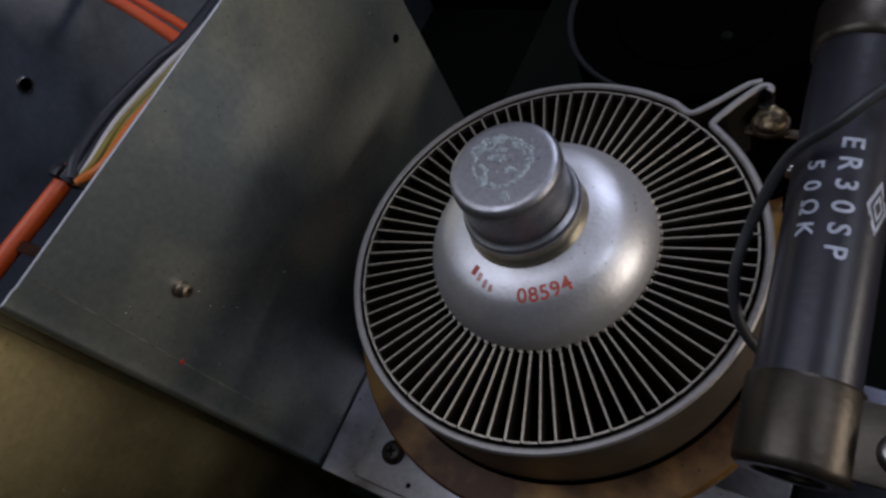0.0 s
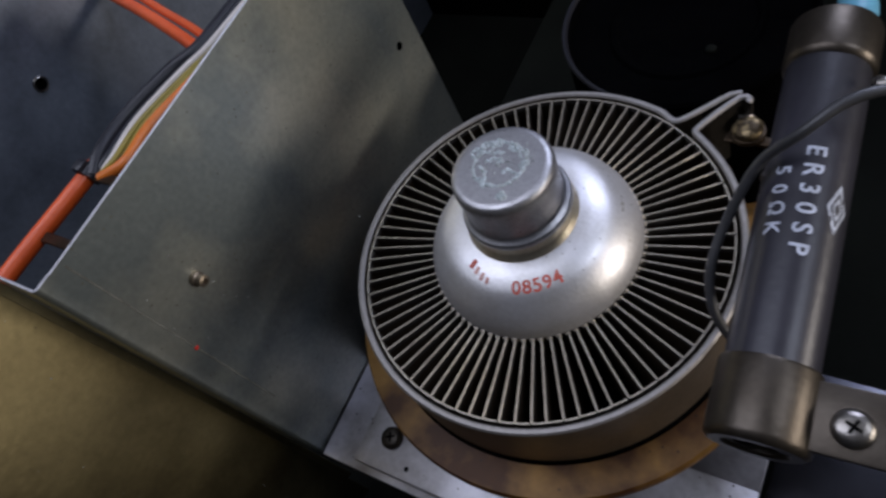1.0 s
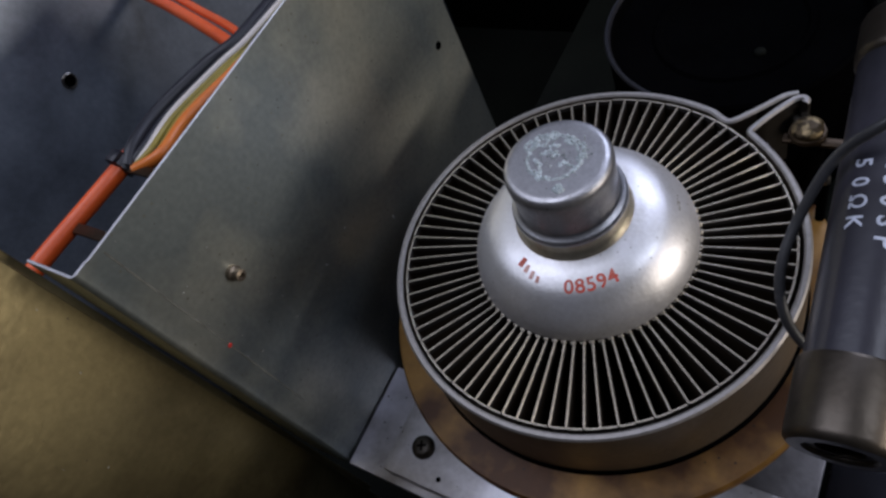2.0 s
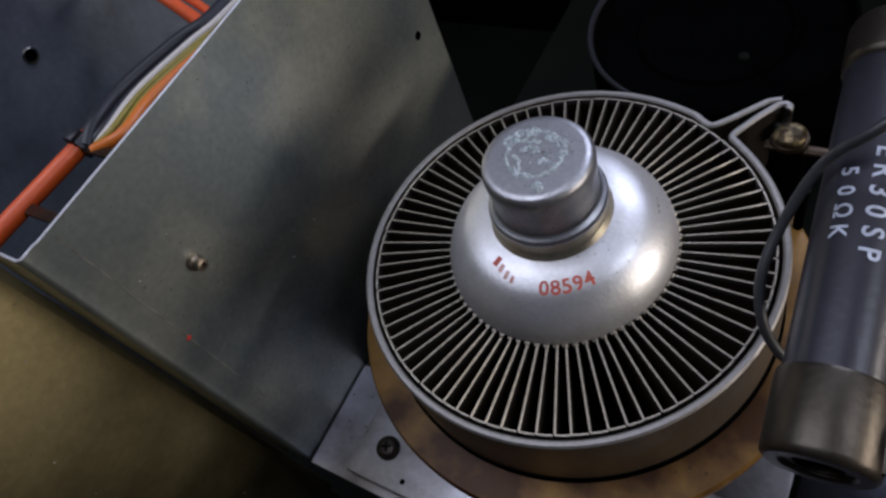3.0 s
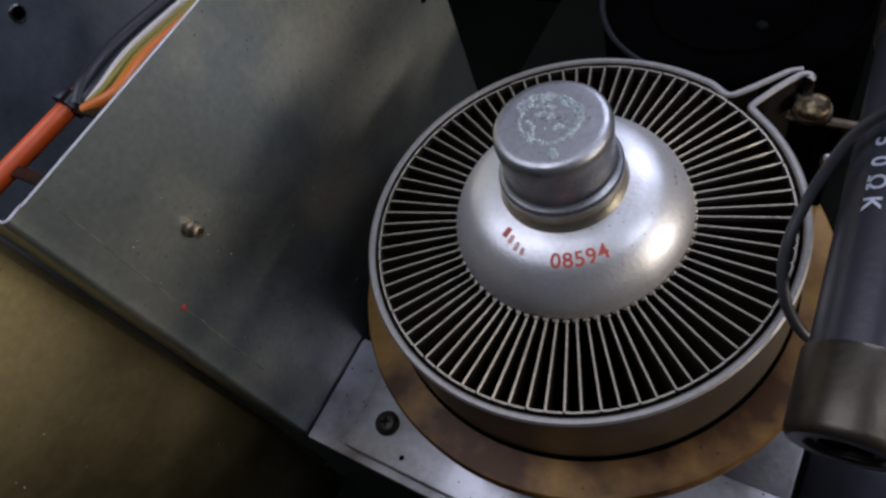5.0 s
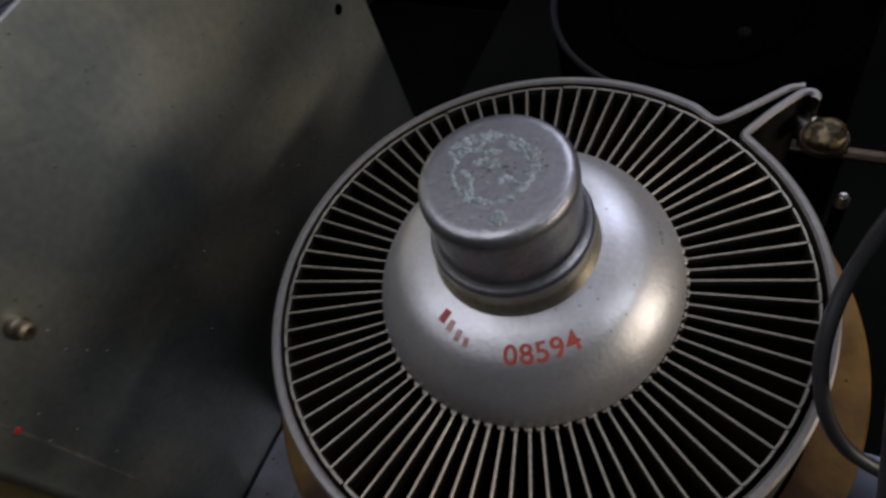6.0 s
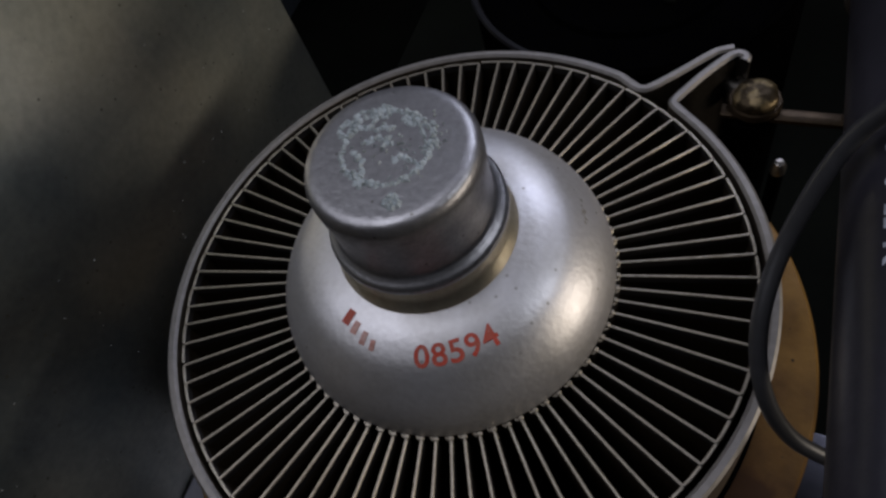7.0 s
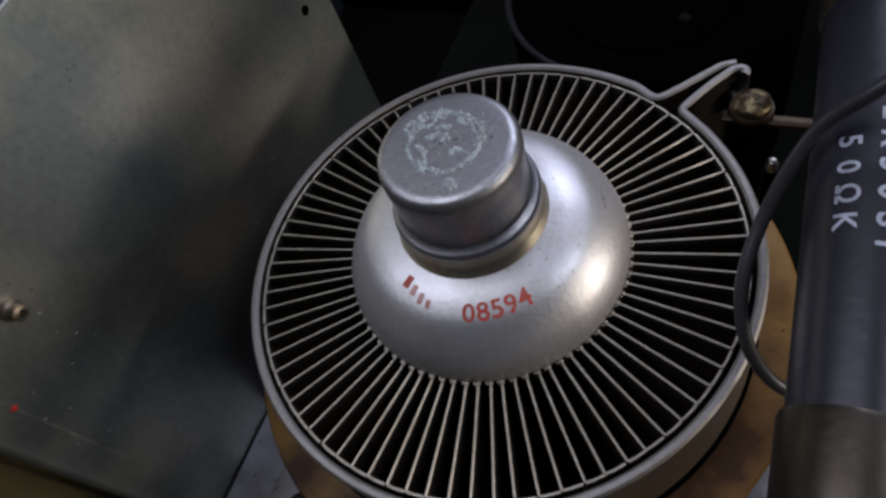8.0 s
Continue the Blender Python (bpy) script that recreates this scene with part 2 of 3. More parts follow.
def bent_sheet(corner=0.0009, thick=0.0006):
    """The face in plan, bent round at its south end into a flange."""
    path = [(WX - thick / 2, 0.0567), (WX - thick / 2, -0.0522), (WX - thick / 2 - 0.0003, -0.0530)]
    cx, cy = WX - thick / 2 - 0.0003 - corner, -0.0565 + thick / 2 + corner
    path += [(cx + corner * math.cos(radians(a)), cy + corner * math.sin(radians(a))) for a in range(0, -91, -15)]
    path += [(-0.0742, -0.0565 + thick / 2)]
    return ribbon(path, thick, 0.047, 0.1514)


sheet = part("sheet", bent_sheet(), PLATED, shield)
sheet.matrix_parent_inverse = shield.matrix_basis.inverted()
sheet.data.materials.append(LITEDGE)
# top faces get a paler material: the edge's highlight as colour
for face in sheet.data.polygons:
    face.material_index = 1 if face.center.z > 0.1510 else 0


def under(ob, parent):
    ob.parent = parent
    ob.matrix_parent_inverse = Matrix.Translation(parent.location).inverted()
    return ob


under(part("stud", moved(lathe([(0, 0), (0.0017, 0), (0.0017, 0.0012), (0.0013, 0.0016), (0.0013, 0.0030), (0.0007, 0.0032), (0.0005, 0.0020), (0, 0.0020)], 20), Matrix.Translation((WX, -0.0377, 0.1233)) @ turned_up((1, 0, 0))), STRAP), shield)
for y, z in ((0.0477, 0.1058),):
    under(part("hole", moved(lathe([(0, 0.0001), (0.0009, 0.0001), (0.0011, 0.0003), (0.0012, 0)], 16), Matrix.Translation((WX, y, z)) @ turned_up((1, 0, 0))), BLACK), shield)
under(part("bend_ridge", block(WX - 0.0003, -0.0500, 0.080, WX + 0.00006, -0.0496, 0.1500, 0), SCUFF), shield)
under(part("paint_speck", moved(lathe([(0, 0.0002), (0.0005, 0.00015), (0.0006, 0)], 9), Matrix.Translation((WX, -0.0498, 0.1124)) @ turned_up((1, 0, 0))), REDPAINT), shield)

side = thing("chassis_panel", "plain plated steel side panel, dusty", "panel", (-0.075, -0.1, -0.005))
under(part("sheet", block(-0.0762, -0.20, -0.014, -0.075, -0.0585, 0.17, 0.0003), CHROMATE), side)

under(part("edge_fold", block(-0.0749, -0.20, 0.1655, -0.0735, -0.0585, 0.17, 0.0003), CHROMATE), side)

under(part("lip", block(-0.0890, -0.0640, -0.014, -0.0850, -0.0560, 0.165, 0.0004), CHROMATE), side)

# ---- tube socket plate ----
plate = thing("socket_plate", "bright aluminium socket plate with dark cross-head screws", "plate", (0, 0, 0.047))
under(part("base", block(WX + 0.0004, -0.0565, 0.0472, 0.0525, -0.0260, 0.0492, 0.0006), ALU), plate)
under(part("base", block(0.0120, -0.0258, 0.0472, 0.0525, 0.0120, 0.0490, 0.0006), DULLALU), plate)
under(part("plate", block(-0.0447, -0.0545, 0.0493, 0.0525, -0.0260, 0.0560, 0.0005), ALU), plate)
add_screw(plate, 0.0031, 0.0020, Matrix.Translation((-0.0360, -0.0456, 0.0560)), DARKSCREW)
under(part("hole", lathe([(0, 0.05615), (0.0006, 0.05615), (0.0007, 0.0560)], 12, centre=(-0.0285, -0.0515)), BLACK), plate)

# ---- bare plate beside the socket ----
bare = thing("side_plate", "scuffed bare aluminium plate beside the socket", "plate", (0.09, 0, 0.047))
under(part("sheet", block(0.0535, -0.075, 0.0472, 0.125, 0.0070, 0.0500, 0.0004), DULLPLATE), bare)

# ---- insulating ring under the tube ----
ring = thing("insulating_ring", "tan fibre ring with brown heat stains under the tube", "ring", (0, 0, 0.056))
under(part("flange", lathe([(0.036, 0.0770), (0.0500, 0.0770), (0.0506, 0.0776), (0.0507, 0.0800), (0.0502, 0.0808), (0.044, 0.0812), (0.036, 0.0812), (0.036, 0.0770)], 120), TAN), ring)
under(part("sleeve", lathe([(0.040, 0.056), (0.0435, 0.056), (0.0435, 0.0770), (0.040, 0.0770), (0.040, 0.056)], 96), TAN), ring)

# ---- transmitting tube ----
tube = thing("power_tube", "silver finned power tube with a round cap", "tube", (0, 0, 0.0812))
TOP = 0.1000
DOME = [(0.0231, 0.0985), (0.0231, 0.1002), (0.0231, 0.1013), (0.0226, 0.1035), (0.0215, 0.1058), (0.0198, 0.1079), (0.0179, 0.1096), (0.0159, 0.1106), (0.0140, 0.1112), (0.0118, 0.1116)]


def dome_height(r):
    for (r1, z1), (r0, z0) in zip(DOME[2:], DOME[3:]):
        if r0 <= r <= r1:
            return z0 + (z1 - z0) * (r - r0) / (r1 - r0)
    return DOME[-1][1]


def fine_profile(rows, per=6):
    return [(p.x, p.y) for p in smooth_path([(r, z, 0) for r, z in rows], per)]


under(part("dome", lathe(fine_profile(DOME[1:]) + [(0.0, 0.1116)], 128), SILVER), tube)
# core and base are coloured near black for the shade deep between the fins
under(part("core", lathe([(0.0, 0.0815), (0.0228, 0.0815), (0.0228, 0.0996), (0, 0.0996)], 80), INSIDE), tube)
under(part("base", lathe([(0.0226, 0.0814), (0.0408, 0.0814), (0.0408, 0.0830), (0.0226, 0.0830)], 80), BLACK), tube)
under(part("braze_ring", lathe([(0, 0.1110), (0.0119, 0.1112), (0.0118, 0.1117), (0.0111, 0.1124), (0.0107, 0.1134), (0.0106, 0.1152), (0, 0.1152)], 96), BRAZE), tube)
cap = under(part("cap", lathe(fine_profile([(0.0105, 0.1148), (0.0110, 0.1150), (0.0113, 0.1157), (0.0111, 0.1165), (0.0104, 0.1170), (0.0100, 0.1178), (0.0100, 0.1215), (0.0102, 0.1252), (0.01015, 0.1263), (0.0097, 0.1271), (0.0089, 0.12745), (0.0078, 0.1275)], 4) + [(0, 0.1275)], 96), CAPM), tube)


def crust():
    """A broken ring of pale corrosion on the cap, with ridges inside it."""
    bm = bmesh.new()
    rnd = random.Random(5)
    top = 0.12756

    def flake(x, y, turn, long, wide):
        n = 8
        rim = []
        for i in range(n):
            a = 2 * math.pi * i / n
            u, v = math.cos(a) * long * rnd.uniform(0.7, 1.3), math.sin(a) * wide * rnd.uniform(0.6, 1.4)
            rim.append(bm.verts.new((x + u * math.cos(turn) - v * math.sin(turn), y + u * math.sin(turn) + v * math.cos(turn), top - 0.00004)))
        mid = bm.verts.new((x, y, top + rnd.uniform(0.00015, 0.0004)))
        for i in range(n):
            bm.faces.new((rim[i], rim[(i + 1) % n], mid))

    turn0, full = radians(28), 0.0102

    def trail(points, wide, gap=0.03, stray=0.012):
        """A crumbly line through points given in cap radii."""
        path = smooth_path([(u, v, 0) for u, v in points], 12)
        left = 0.0
        for p, q in zip(path, path[1:]):
            left += (q - p).length
            if left < gap or rnd.random() < 0.12:
                continue
            left = 0.0
            u, v = p.x + rnd.gauss(0, stray), p.y + rnd.gauss(0, stray)
            along = math.atan2(q.y - p.y, q.x - p.x) + turn0 + rnd.uniform(-0.5, 0.5)
            x, y = full * (u * math.cos(turn0) - v * math.sin(turn0)), full * (u * math.sin(turn0) + v * math.cos(turn0))
            flake(x, y, along, full * gap * rnd.uniform(0.8, 1.6), full * wide * rnd.uniform(0.8, 1.9))

    def arc(u, v, r, a0, a1, wide):
        n = max(4, int(abs(a1 - a0) / 15))
        trail([(u + r * math.cos(radians(a0 + (a1 - a0) * k / n)), v + r * math.sin(radians(a0 + (a1 - a0) * k / n))) for k in range(n + 1)], wide)

    for r, a0, a1, wide in ((0.50, -75, 62, 0.026), (0.43, -30, 48, 0.020), (0.50, 140, 290, 0.022), (0.47, 200, 250, 0.026), (0.52, 62, 140, 0.030), (0.56, -20, 20, 0.012)):
        arc(-0.02, 0.06, r, a0, a1, wide)
    for u, v, r in ((-0.42, 0.45, 0.09), (-0.20, 0.53, 0.12), (0.02, 0.56, 0.08), (0.30, 0.36, 0.07), (-0.05, -0.66, 0.07)):
        arc(u, v, r, 0, 360, 0.026)
    for line in (((-0.38, 0.12), (-0.30, -0.10), (-0.36, -0.42)), ((-0.10, 0.08), (0.06, 0.08)), ((0.02, -0.10), (0.16, -0.16), (0.26, -0.24)), ((-0.14, 0.30), (0.0, 0.36), (0.10, 0.26)), ((-0.26, 0.18), (-0.12, 0.20), (0.04, 0.16))):
        trail(line, 0.026)
    for k in range(70):
        a, r = rnd.uniform(0, 6.28), full * rnd.uniform(0.05, 0.62)
        flake(r * math.cos(a), 0.0006 + r * math.sin(a), a, rnd.uniform(0.00008, 0.0003), rnd.uniform(0.00006, 0.00016))
    for k in range(14):
        flake(0.0031 + rnd.gauss(0, 0.0004), -0.0062 + rnd.gauss(0, 0.0003), rnd.uniform(0, 3), 0.0004, 0.00025)
    return bm


tagged(under(part("corrosion", crust(), CRUST, None, "pale flaky corrosion ring"), tube), kind="stuff")


def on_dome(bm, turn, radius, lift=0.00010):
    """Wraps flat writing round the dome: up is towards the axis."""
    for v in bm.verts:
        a = radians(turn) + v.co.x / radius
        r = radius - v.co.y * 0.85
        v.co = Vector((r * math.cos(a), r * math.sin(a), dome_height(r) + lift))
    return bm


number = under(part("serial_number", on_dome(lettering("08594", 0.0040), -58.4, 0.0168), REDINK, None, "red stamped number", 0), tube)
for k, (turn, r, w, h, mat) in enumerate(((-112, 0.0146, 0.0011, 0.0022, REDINK), (-106, 0.0152, 0.0009, 0.0018, FADEDINK), (-100, 0.0158, 0.0008, 0.0018, FADEDINK), (-95, 0.0162, 0.0007, 0.0014, FADEDINK))):
    bm = bmesh.new()
    bmesh.ops.create_grid(bm, x_segments=3, y_segments=3, size=0.5)
    bm.transform(Matrix.Diagonal((w, h, 1, 1)))
    under(part("stamp_bar", on_dome(bm, turn, r), mat, None, "", 0), tube)



def smudge():
    """A rubbed dark patch on the side of the dome."""
    bm = bmesh.new()
    rnd = random.Random(11)
    for k in range(46):
        x, y, r = rnd.gauss(0, 0.0013), rnd.gauss(0, 0.0008), rnd.uniform(0.0001, 0.0003)
        rim = [bm.verts.new((x + r * rnd.uniform(0.5, 1.5) * math.cos(a), y + r * rnd.uniform(0.4, 1.0) * math.sin(a), 0)) for a in [2 * math.pi * i / 7 for i in range(7)]]
        bm.faces.new(rim)
    return on_dome(bm, 25, 0.0200, 0.00004)


tagged(under(part("smudge", smudge(), GRIME, None, "dark rubbed patch", 0), tube), kind="stuff")

FINS, TURN0 = 80, 195.85


def fin_mesh():
    """One fin: a blade along +x with its outer end folded over to the next fin, and a small inner hook."""
    step = 2 * math.pi / FINS
    path = [(0.0230 * math.cos(-0.38 * step), 0.0230 * math.sin(-0.38 * step)), (0.0233 * math.cos(-0.30 * step), 0.0233 * math.sin(-0.30 * step)), (0.0235 * math.cos(-0.05 * step), 0.0235 * math.sin(-0.05 * step)), (0.0238, 0.0), (0.0330, 0.0), (0.0402, 0.0), (0.04035, 0.0002)]
    path += [(0.0404 * math.cos(step * f), 0.0404 * math.sin(step * f)) for f in (0.3, 0.6, 0.95)]
    bm = ribbon(path, 0.00042, 0.0832, TOP)
    bead = block(0.0231, -0.00036, TOP - 0.0005, 0.0236, 0.00036, TOP + 0.0002, 0.0001, 1)
    bead_mesh = bpy.data.meshes.new("bead")
    bead.to_mesh(bead_mesh)
    bead.free()
    bm.from_mesh(bead_mesh)
    bpy.data.meshes.remove(bead_mesh)
    bmesh.ops.bisect_plane(bm, geom=bm.verts[:] + bm.edges[:] + bm.faces[:], plane_co=(0, 0, TOP - 0.0014), plane_no=(0, 0, 1))
    return bm


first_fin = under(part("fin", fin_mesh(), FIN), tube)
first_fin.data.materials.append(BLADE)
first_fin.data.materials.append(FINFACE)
# darker downwards in steps: shade between blades put into the colour
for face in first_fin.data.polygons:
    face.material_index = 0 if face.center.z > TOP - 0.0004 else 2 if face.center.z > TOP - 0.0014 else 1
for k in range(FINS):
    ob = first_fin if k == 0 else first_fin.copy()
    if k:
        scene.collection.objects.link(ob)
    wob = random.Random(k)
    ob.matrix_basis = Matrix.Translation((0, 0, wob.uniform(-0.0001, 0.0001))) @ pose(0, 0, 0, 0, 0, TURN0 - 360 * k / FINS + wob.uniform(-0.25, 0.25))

# ---- gasket under the strap ----
gasket = thing("gasket", "thin black gasket between tube and ring", "gasket", (0, 0, 0.0812))
under(part("seal", lathe([(0.0380, 0.0812), (0.0435, 0.0812), (0.0435, 0.0817), (0.0431, 0.0822), (0.0380, 0.0822)], 96), BLACK), gasket)

# ---- clamp strap with its ears ----
strap = thing("clamp_strap", "satin metal clamp strap round the tube, with two ears", "clamp", (0, 0, 0.0814))


def strap_path():
    r = 0.0421
    out = [(0.0313, 0.0466), (0.0300, 0.0461), (0.0285, 0.0452), (0.0240, 0.0405), (0.0212, 0.0378)]
    bend = [(0.0198, 0.0369), (0.0183, 0.0373)]
    arc = [(r * math.cos(radians(a)), r * math.sin(radians(a))) for a in range(68, 68 + 341, 3)]
    end = [(0.0258, 0.0333), (0.0246, 0.0345), (0.0249, 0.0358), (0.0275, 0.0402), (0.0303, 0.0441), (0.0317, 0.0454), (0.0327, 0.0455), (0.0333, 0.0448), (0.0331, 0.0440)]
    return out + bend + arc, end


head, tail = strap_path()
band = under(part("band", ribbon([(p.x, p.y) for p in smooth_path([(x, y, 0) for x, y in head + tail], 3)], 0.0015, 0.0824, 0.1004), STRAP), strap)
band.data.materials.append(STRAPEDGE)
band.data.materials.append(DARKSCREW)
for face in band.data.polygons:
    face.material_index = 1 if face.center.z > 0.0999 else 2 if face.center.x > 0.0245 and face.center.y > 0.0335 else 0

ear = Vector((0.0122, -0.0100, 0)).normalized()
under(part("ear_screw", moved(lathe([(0, -0.0030), (0.0012, -0.0030), (0.0013, -0.0024), (0.0013, 0.0020), (0.0022, 0.0021), (0.0023, 0.0030), (0.0015, 0.0036), (0, 0.0037)], 20), Matrix.Translation((0.0312, 0.0445, 0.0945)) @ turned_up(ear)), SCREW), strap)

# ---- bolt behind the ears ----
bolt = thing("terminal_bolt", "tarnished brass bolt with washers on a small lug", "bolt", (0.0355, 0.0341, 0.09))
head_bm = screw_head(0.0030, 0.0016)
for v in head_bm.verts:
    v.co += 0.00022 * noise.noise_vector(v.co * 900)
under(part("head", moved(head_bm, Matrix.Translation((0.0355, 0.0341, 0.1030))), BRASS, None, "crusted bolt head"), bolt)
under(part("washer", lathe([(0, 0.1018), (0.0034, 0.1018), (0.0036, 0.1022), (0.0034, 0.1029), (0.0029, 0.1030), (0, 0.1030)], 32, centre=(0.0355, 0.0341)), DARKBRASS), bolt)
under(part("lug", block(0.0312, 0.0318, 0.1008, 0.0540, 0.0340, 0.1017, 0.0003), DARKBRASS), bolt)
under(part("post", lathe([(0, 0.047), (0.0035, 0.047), (0.0035, 0.1006), (0, 0.1006)], 20, centre=(0.0355, 0.0341)), BLACK), bolt)
nut = thing("small_screw", "small shiny screw end beside the strap", "screw", (0.0402, 0.029, 0.09))
under(part("shank", lathe([(0, 0.047), (0.0010, 0.047), (0.0010, 0.0940), (0, 0.0940)], 16, centre=(0.0402, 0.029)), BLACK), nut)
under(part("tip", lathe([(0, 0.0940), (0.0011, 0.0940), (0.0011, 0.0952), (0.0007, 0.0961), (0, 0.0963)], 16, centre=(0.0402, 0.029)), SCREW), nut)

# ---- power resistor ----
S = Vector((0.0527, -0.0340, 0.1180))
AX = Vector((-0.0041, 0.0750, 0.0085)).normalized()
N = S + 0.0734 * AX
EAST = AX.cross(Vector((0, 0, 1))).normalized()
UP = EAST.cross(AX)
LONG = (N - S).length
RB = 0.0066
resistor = thing("power_resistor", "grey enamelled tubular resistor with nickel end caps and white lettering", "resistor", tuple(S))
FRAME = Matrix.Translation(S) @ Matrix((EAST, UP, AX)).transposed().to_4x4()  # x east, y up, z along


def on_resistor(name, bm, mat, label="", smooth=40):
    return under(part(name, moved(bm, FRAME), mat, None, label, smooth), resistor)


on_resistor("body", lathe([(0.0045, 0.002), (RB, 0.002), (RB, LONG - 0.002), (0.0045, LONG - 0.002)], 64), ENAMEL)
for z0, z1 in ((0.0, 0.0122), (LONG - 0.0091, LONG)):
    on_resistor("end_cap", lathe([(0.0044, z0 + 0.0025), (0.0044, z0 + 0.0004), (0.0048, z0), (0.0066, z0), (0.0072, z0 + 0.0006), (0.0073, z0 + 0.0015), (0.0073, z1 - 0.0006), (0.0071, z1), (RB, z1)], 64), ENDCAP)
on_resistor("bore", lathe([(0, 0.003), (0.0045, 0.003), (0.0045, LONG - 0.003), (0, LONG - 0.003)], 40), BLACK)
on_resistor("bore_lining", lathe([(0.0044, 0.0006), (0.0044, 0.0030), (0.0032, 0.0030), (0.0032, 0.0006), (0.0044, 0.0006)], 40), ENDCAP)
on_resistor("tab", block(0.0060, 0.0022, 0.0012, 0.0260, 0.0032, 0.0112, 0.0003), ENDCAP, "flat mounting tab")
add_screw(resistor, 0.0027, 0.0018, FRAME @ Matrix.Translation((0.0112, 0.0032, 0.0055)) @ turned_up((0, 1, 0)), SCREW)


def on_curve(bm, along, turn, lift=0.00006):
    """Wraps flat writing round the resistor, reading towards its south end."""
    for v in bm.verts:
        a = radians(turn) + v.co.y / RB
        v.co = Vector(((RB + lift) * math.sin(a), (RB + lift) * math.cos(a), along - v.co.x))
    return bm


for text, first, turn, size in (("ER30SP", 0.0457, 6, 0.0039), ("50\u03a9K", 0.0422, -31, 0.0033)):
    for k, letter in enumerate(text):
        on_resistor("letter", on_curve(lettering(letter, size), first - 0.00333 * k, turn), WHITEINK, "white printed character", 0)


def diamond():
    bm = bmesh.new()
    outer = [(0.0042, 0), (0, 0.0019), (-0.0042, 0), (0, -0.0019)]
    for s0, s1 in ((1.0, 0.72), (0.5, 0.3)):
        o = [bm.verts.new((x * s0, y * s0, 0)) for x, y in outer]
        i = [bm.verts.new((x * s1, y * s1, 0)) for x, y in outer]
        for k in range(4):
            bm.faces.new((o[k], o[(k + 1) % 4], i[(k + 1) % 4], i[k]))
    return bm


on_resistor("diamond_mark", on_curve(diamond(), 0.0370, 48), WHITEINK, "white diamond outline", 0)

# ---- wire looping over the resistor ----
wire = thing("loop_wire", "dark grey insulated wire looping over the resistor", "wire", (0.058, 0.016, 0.137))
under(part("jacket", hose([(0.0700, 0.0200, 0.1330), (0.0600, 0.0174, 0.1370), (0.0540, 0.0141, 0.1375), (0.0490, 0.0094, 0.1352), (0.0435, 0.0070, 0.1290), (0.0402, 0.0010, 0.1210), (0.0392, -0.0060, 0.1160), (0.0408, -0.0110, 0.1110), (0.0445, -0.0130, 0.1050), (0.0500, -0.0130, 0.1000)], 0.00088, 16, 10), GREYWIRE), wire)

under(part("solder", moved(lathe([(0, -0.0016), (0.0009, -0.0013), (0.0013, -0.0004), (0.0013, 0.0006), (0.0008, 0.0014), (0, 0.0017)], 16), Matrix.Translation((0.0580, 0.0178, 0.1372)) @ turned_up((1, 0.2, -0.1))), SCREW), wire)
under(part("bare_end", hose([(0.0580, 0.0178, 0.1368), (0.0572, 0.0215, 0.1345), (0.0563, 0.0250, 0.1300)], 0.0005, 10, 6), SCREW), wire)
sleeve = thing("blue_sleeve", "pale blue insulated sleeve behind the resistor end", "sleeve", tuple(N + AX * 0.001))
under(part("jacket", hose([N + EAST * 0.0025 - AX * 0.001, N + EAST * 0.003 + AX * 0.004, N + AX * 0.012 + Vector((0.002, 0, -0.002)), N + AX * 0.025 + Vector((0.006, 0, -0.008))], 0.0030), BLUEWIRE), sleeve)

# ---- cables behind the shield panel ----
cable = thing("orange_cable", "thick orange cable behind the shield panel", "cable", (-0.1, -0.03, 0.13))
under(part("jacket", hose([(-0.1005, -0.0620, 0.1335), (-0.1000, -0.0500, 0.1338), (-0.0985, -0.0350, 0.1340), (-0.0978, -0.0245, 0.1340), (-0.1000, -0.0120, 0.1325), (-0.1050, 0.0000, 0.1290)], 0.0021), ORANGE), cable)
PATHB = [(-0.0950, -0.0250, 0.1342), (-0.0968, -0.0195, 0.1350), (-0.0984, -0.0080, 0.1345), (-0.0948, 0.0078, 0.1345), (-0.0912, 0.0160, 0.1345), (-0.0900, 0.0290, 0.1345), (-0.0890, 0.0420, 0.1345)]
for k, (name, mat, r, across) in enumerate((("navy black", BLACKWIRE, 0.0019, 0.0), ("thin black", BLACKWIRE, 0.0010, 0.0024), ("off-white", WHITEWIRE, 0.0010, 0.0040), ("mustard yellow", YELLOWWIRE, 0.0008, 0.0054), ("thin black", BLACKWIRE, 0.0006, 0.0064), ("mustard yellow", YELLOWWIRE, 0.0008, 0.0074), ("orange", ORANGEWIRE, 0.0015, 0.0090))):
    lead = thing("insulated_lead", name + " insulated lead in a bundle behind the panel", "wire", PATHB[2], "bundled leads")
    under(part("jacket", hose([(x + across * (0.2 if i == 0 else 1.0 if i < 4 else 0.75), y, z - 0.1 * across + 0.0003 * math.sin(2.3 * k + i)) for i, (x, y, z) in enumerate(PATHB)], r), mat), lead)
tie = thing("cable_tie", "dark cable tie round the orange cable", "cable tie", (-0.0976, -0.0245, 0.134))
under(part("band", moved(lathe([(0.0024, -0.0013), (0.0029, -0.0013), (0.0029, 0.0013), (0.0024, 0.0013), (0.0024, -0.0013)], 28), Matrix.Translation((-0.0970, -0.0245, 0.1340)) @ turned_up((0.1, 1, 0))), BLACKWIRE), tie)
under(part("head", block(-0.0995, -0.0262, 0.1352, -0.0960, -0.0228, 0.1378, 0.0006), BLACKWIRE), tie)
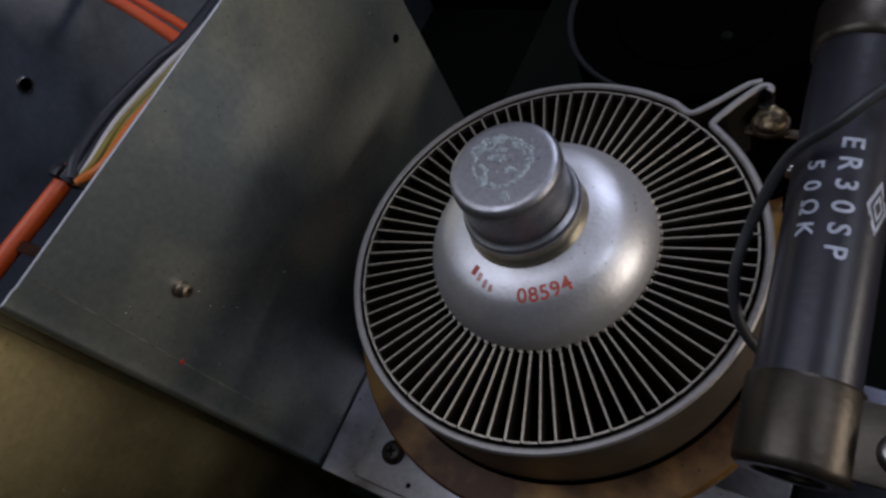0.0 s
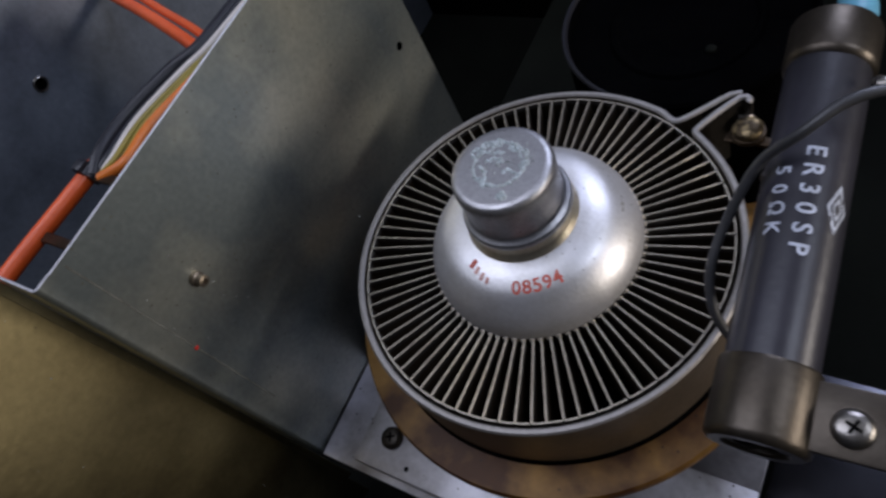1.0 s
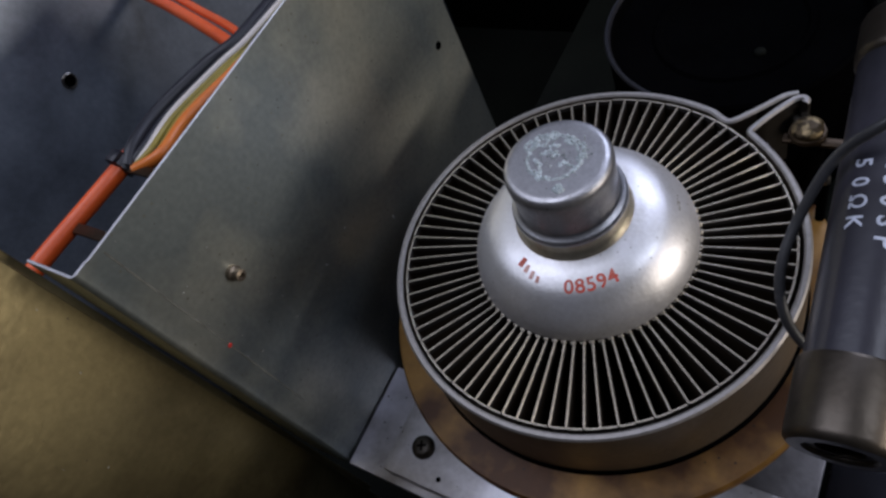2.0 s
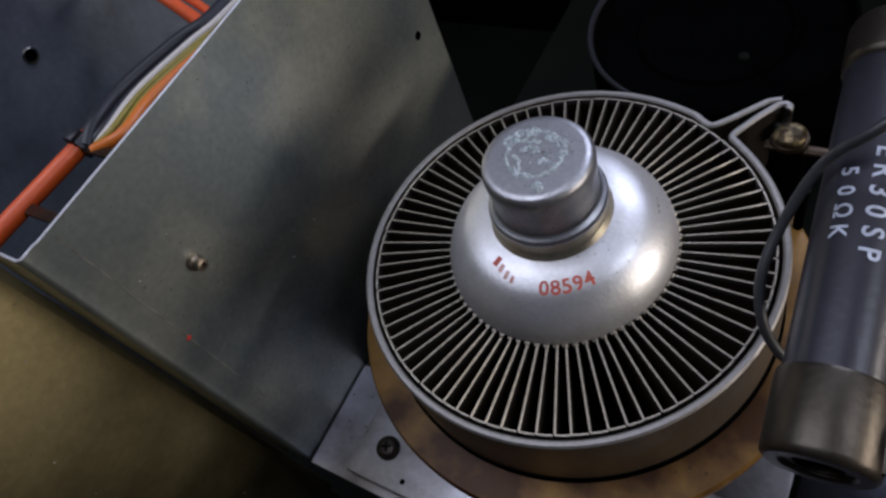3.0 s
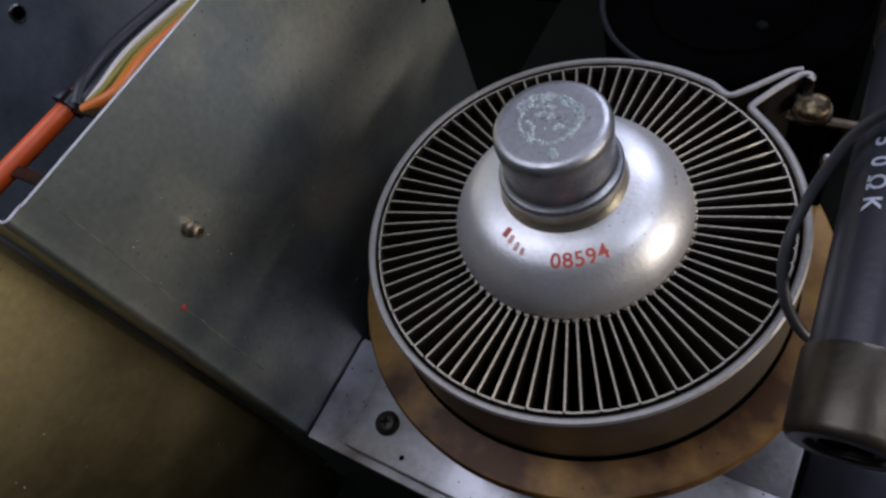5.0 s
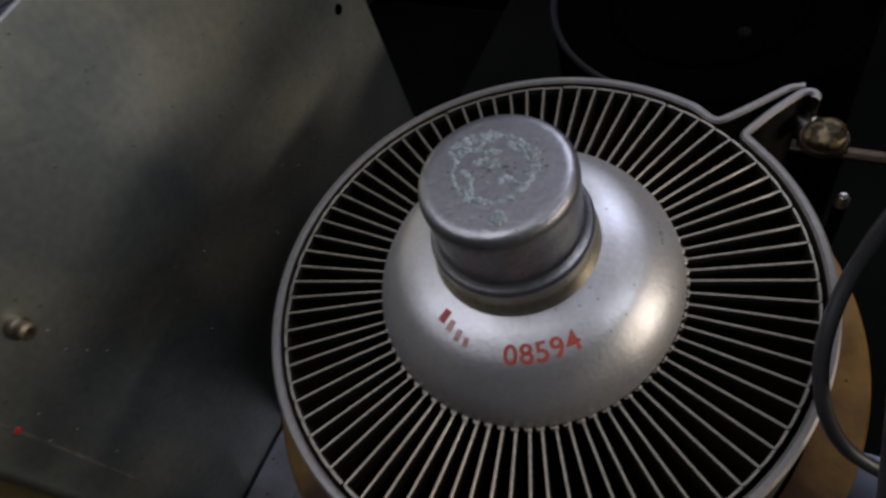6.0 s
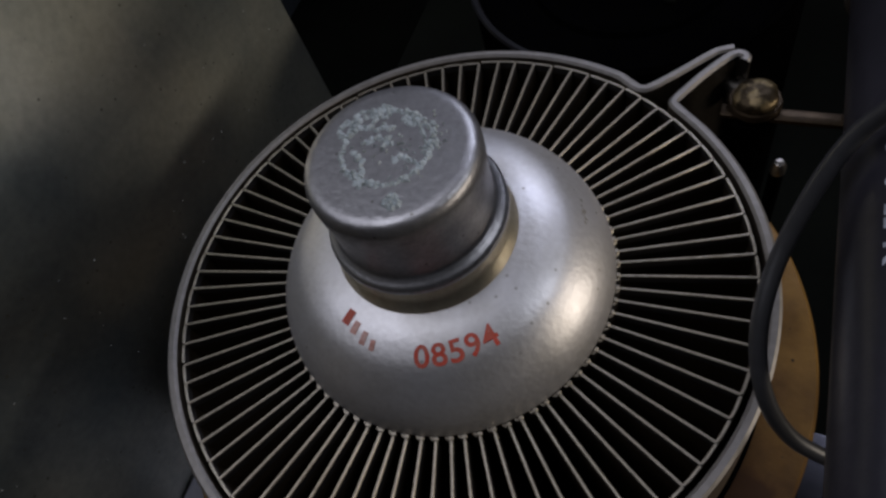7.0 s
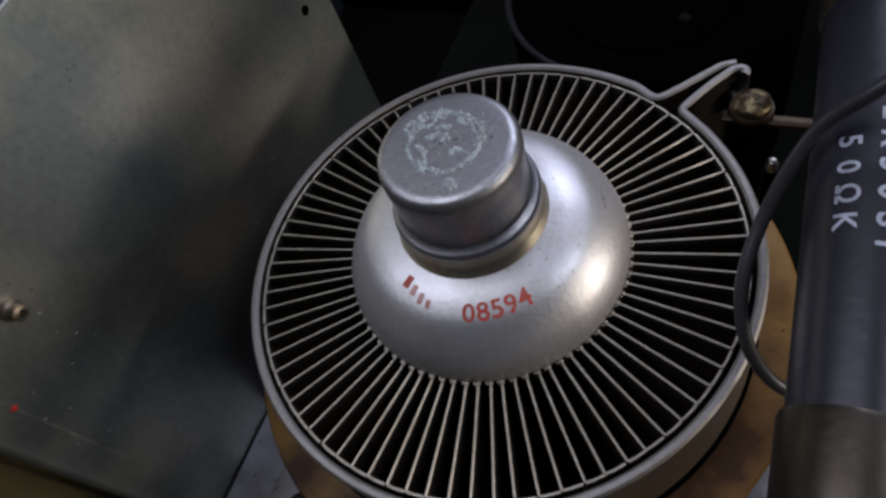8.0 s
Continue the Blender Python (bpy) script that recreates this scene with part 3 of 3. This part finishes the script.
for y, z, west in ((-0.0250, 0.1335, -0.0960), (-0.0425, 0.1335, -0.0970), (-0.0540, 0.1370, -0.0760)):
    tab = thing("cable_clip", "small dark metal clip holding the cable to the panel", "clip", (WX - 0.01, y, z), "cable clips")
    under(part("arm", block(west, y - 0.0013, z, WX - 0.0009, y + 0.0013, z + 0.0010, 0.0003), DARKBRASS), tab)
    under(part("nut", lathe([(0, z + 0.0010), (0.0018, z + 0.0010), (0.0019, z + 0.0014), (0.0019, z + 0.0026), (0.0015, z + 0.0030), (0, z + 0.0030)], 6, centre=(WX - 0.0150, y)), BLACKWIRE), tab)
far = thing("orange_wire", "orange wire crossing further back in the chassis", "wire", (-0.12, 0.03, 0.12))
under(part("jacket", hose([(-0.178, 0.0482, 0.122), (-0.150, 0.0400, 0.122), (-0.1193, 0.0294, 0.122), (-0.106, 0.0240, 0.121), (-0.095, 0.018, 0.117)], 0.0019), ORANGE), far)
far2 = thing("orange_wire", "thin orange wire crossing further back in the chassis", "wire", (-0.12, 0.04, 0.12))
under(part("jacket", hose([(-0.178, 0.0560, 0.122), (-0.1608, 0.0481, 0.122), (-0.138, 0.0400, 0.122), (-0.1193, 0.0338, 0.122), (-0.104, 0.0280, 0.120)], 0.0013), ORANGE), far2)
under(part("hole", moved(lathe([(0, 0.0002), (0.0015, 0.0002), (0.0018, 0.0005), (0.0020, 0)], 20), Matrix.Translation((-0.182, 0.0099, 0.1168)) @ turned_up((1, 0, 0))), BLACK), bpy.data.objects["wall_west"])

under(part("hole_rim", moved(lathe([(0.0019, 0.0001), (0.0020, 0.0005), (0.0024, 0.0006), (0.0027, 0.0003), (0.0028, 0)], 24), Matrix.Translation((-0.182, 0.0099, 0.1168)) @ turned_up((1, 0, 0))), SCREW), bpy.data.objects["wall_west"])

# ---- black blower housing ----
CB = (0.0097, 0.0774)
blower = thing("blower_housing", "round black blower housing with a thin rim", "blower", (*CB, 0.047))
under(part("housing", lathe([(0, 0.047), (0.0312, 0.047), (0.0316, 0.060), (0.0316, 0.0925), (0.0308, 0.0932), (0.0302, 0.0925), (0.0298, 0.0905), (0.0200, 0.0898), (0.0192, 0.0906), (0.0180, 0.0906), (0.0172, 0.0898), (0, 0.0896)], 96, centre=CB), BLACK), blower)
GLOSSBLACK = material("glossy_black", (0.016, 0.016, 0.020), 0.38, 0.0, (0.01, 0.01, 0.012), 60, 600, 0.1)
GLOSSBLACK.node_tree.nodes["Principled BSDF"].inputs["Specular IOR Level"].default_value = 0.2
# the rim is cut to an arc that stands for its lit stretch
under(part("rim", lathe([(0.0306, 0.0930), (0.0310, 0.0940), (0.0318, 0.0940), (0.0321, 0.0934), (0.0317, 0.0930)], 60, 115, 140, CB), GLOSSBLACK, None, "stretch of the rim that catches the light"), blower)
under(part("screw", moved(screw_head(0.0014, 0.0010), Matrix.Translation((0.0185, 0.0684, 0.0897))), DARKSTEEL), blower)


# ---- dust on the panels ----
def dust(count, seed, x, y0, y1, z0, z1):
    bm = bmesh.new()
    rnd = random.Random(seed)
    for k in range(count):
        c = Vector((x, rnd.uniform(y0, y1), rnd.uniform(z0, z1)))
        r = rnd.choice((0.00006, 0.00008, 0.0001, 0.00013, 0.0002))
        turn, n = rnd.uniform(0, 3), 6
        rim = []
        for i in range(n):
            a = 2 * math.pi * i / n
            u, v = r * rnd.uniform(0.6, 2.0) * math.cos(a), r * rnd.uniform(0.5, 1.0) * math.sin(a)
            rim.append(bm.verts.new(c + Vector((0, u * math.cos(turn) - v * math.sin(turn), u * math.sin(turn) + v * math.cos(turn)))))
        mid = bm.verts.new(c + Vector((r * 0.6, 0, 0)))
        for i in range(n):
            bm.faces.new((rim[i], rim[(i + 1) % n], mid))
    return bm


PALEDUST = material("pale_dust", (0.34, 0.34, 0.31), 0.8)
DIRT = material("dark_dirt", (0.05, 0.04, 0.03), 0.8)
for count, seed, x, mat in ((300, 1, WX, PALEDUST), (130, 2, WX, DIRT)):
    tagged(part("dust", dust(count, seed, x, -0.051, 0.055, 0.055, 0.150), mat, None, "", 0), "specks of dust on the shield panel", "dust", kind="stuff")
for count, seed, mat in ((60, 3, PALEDUST), (150, 4, DIRT)):
    tagged(part("dust", dust(count, seed, -0.075, -0.12, -0.060, 0.0, 0.16), mat, None, "", 0), "specks of dirt on the side panel", "dust", kind="stuff")
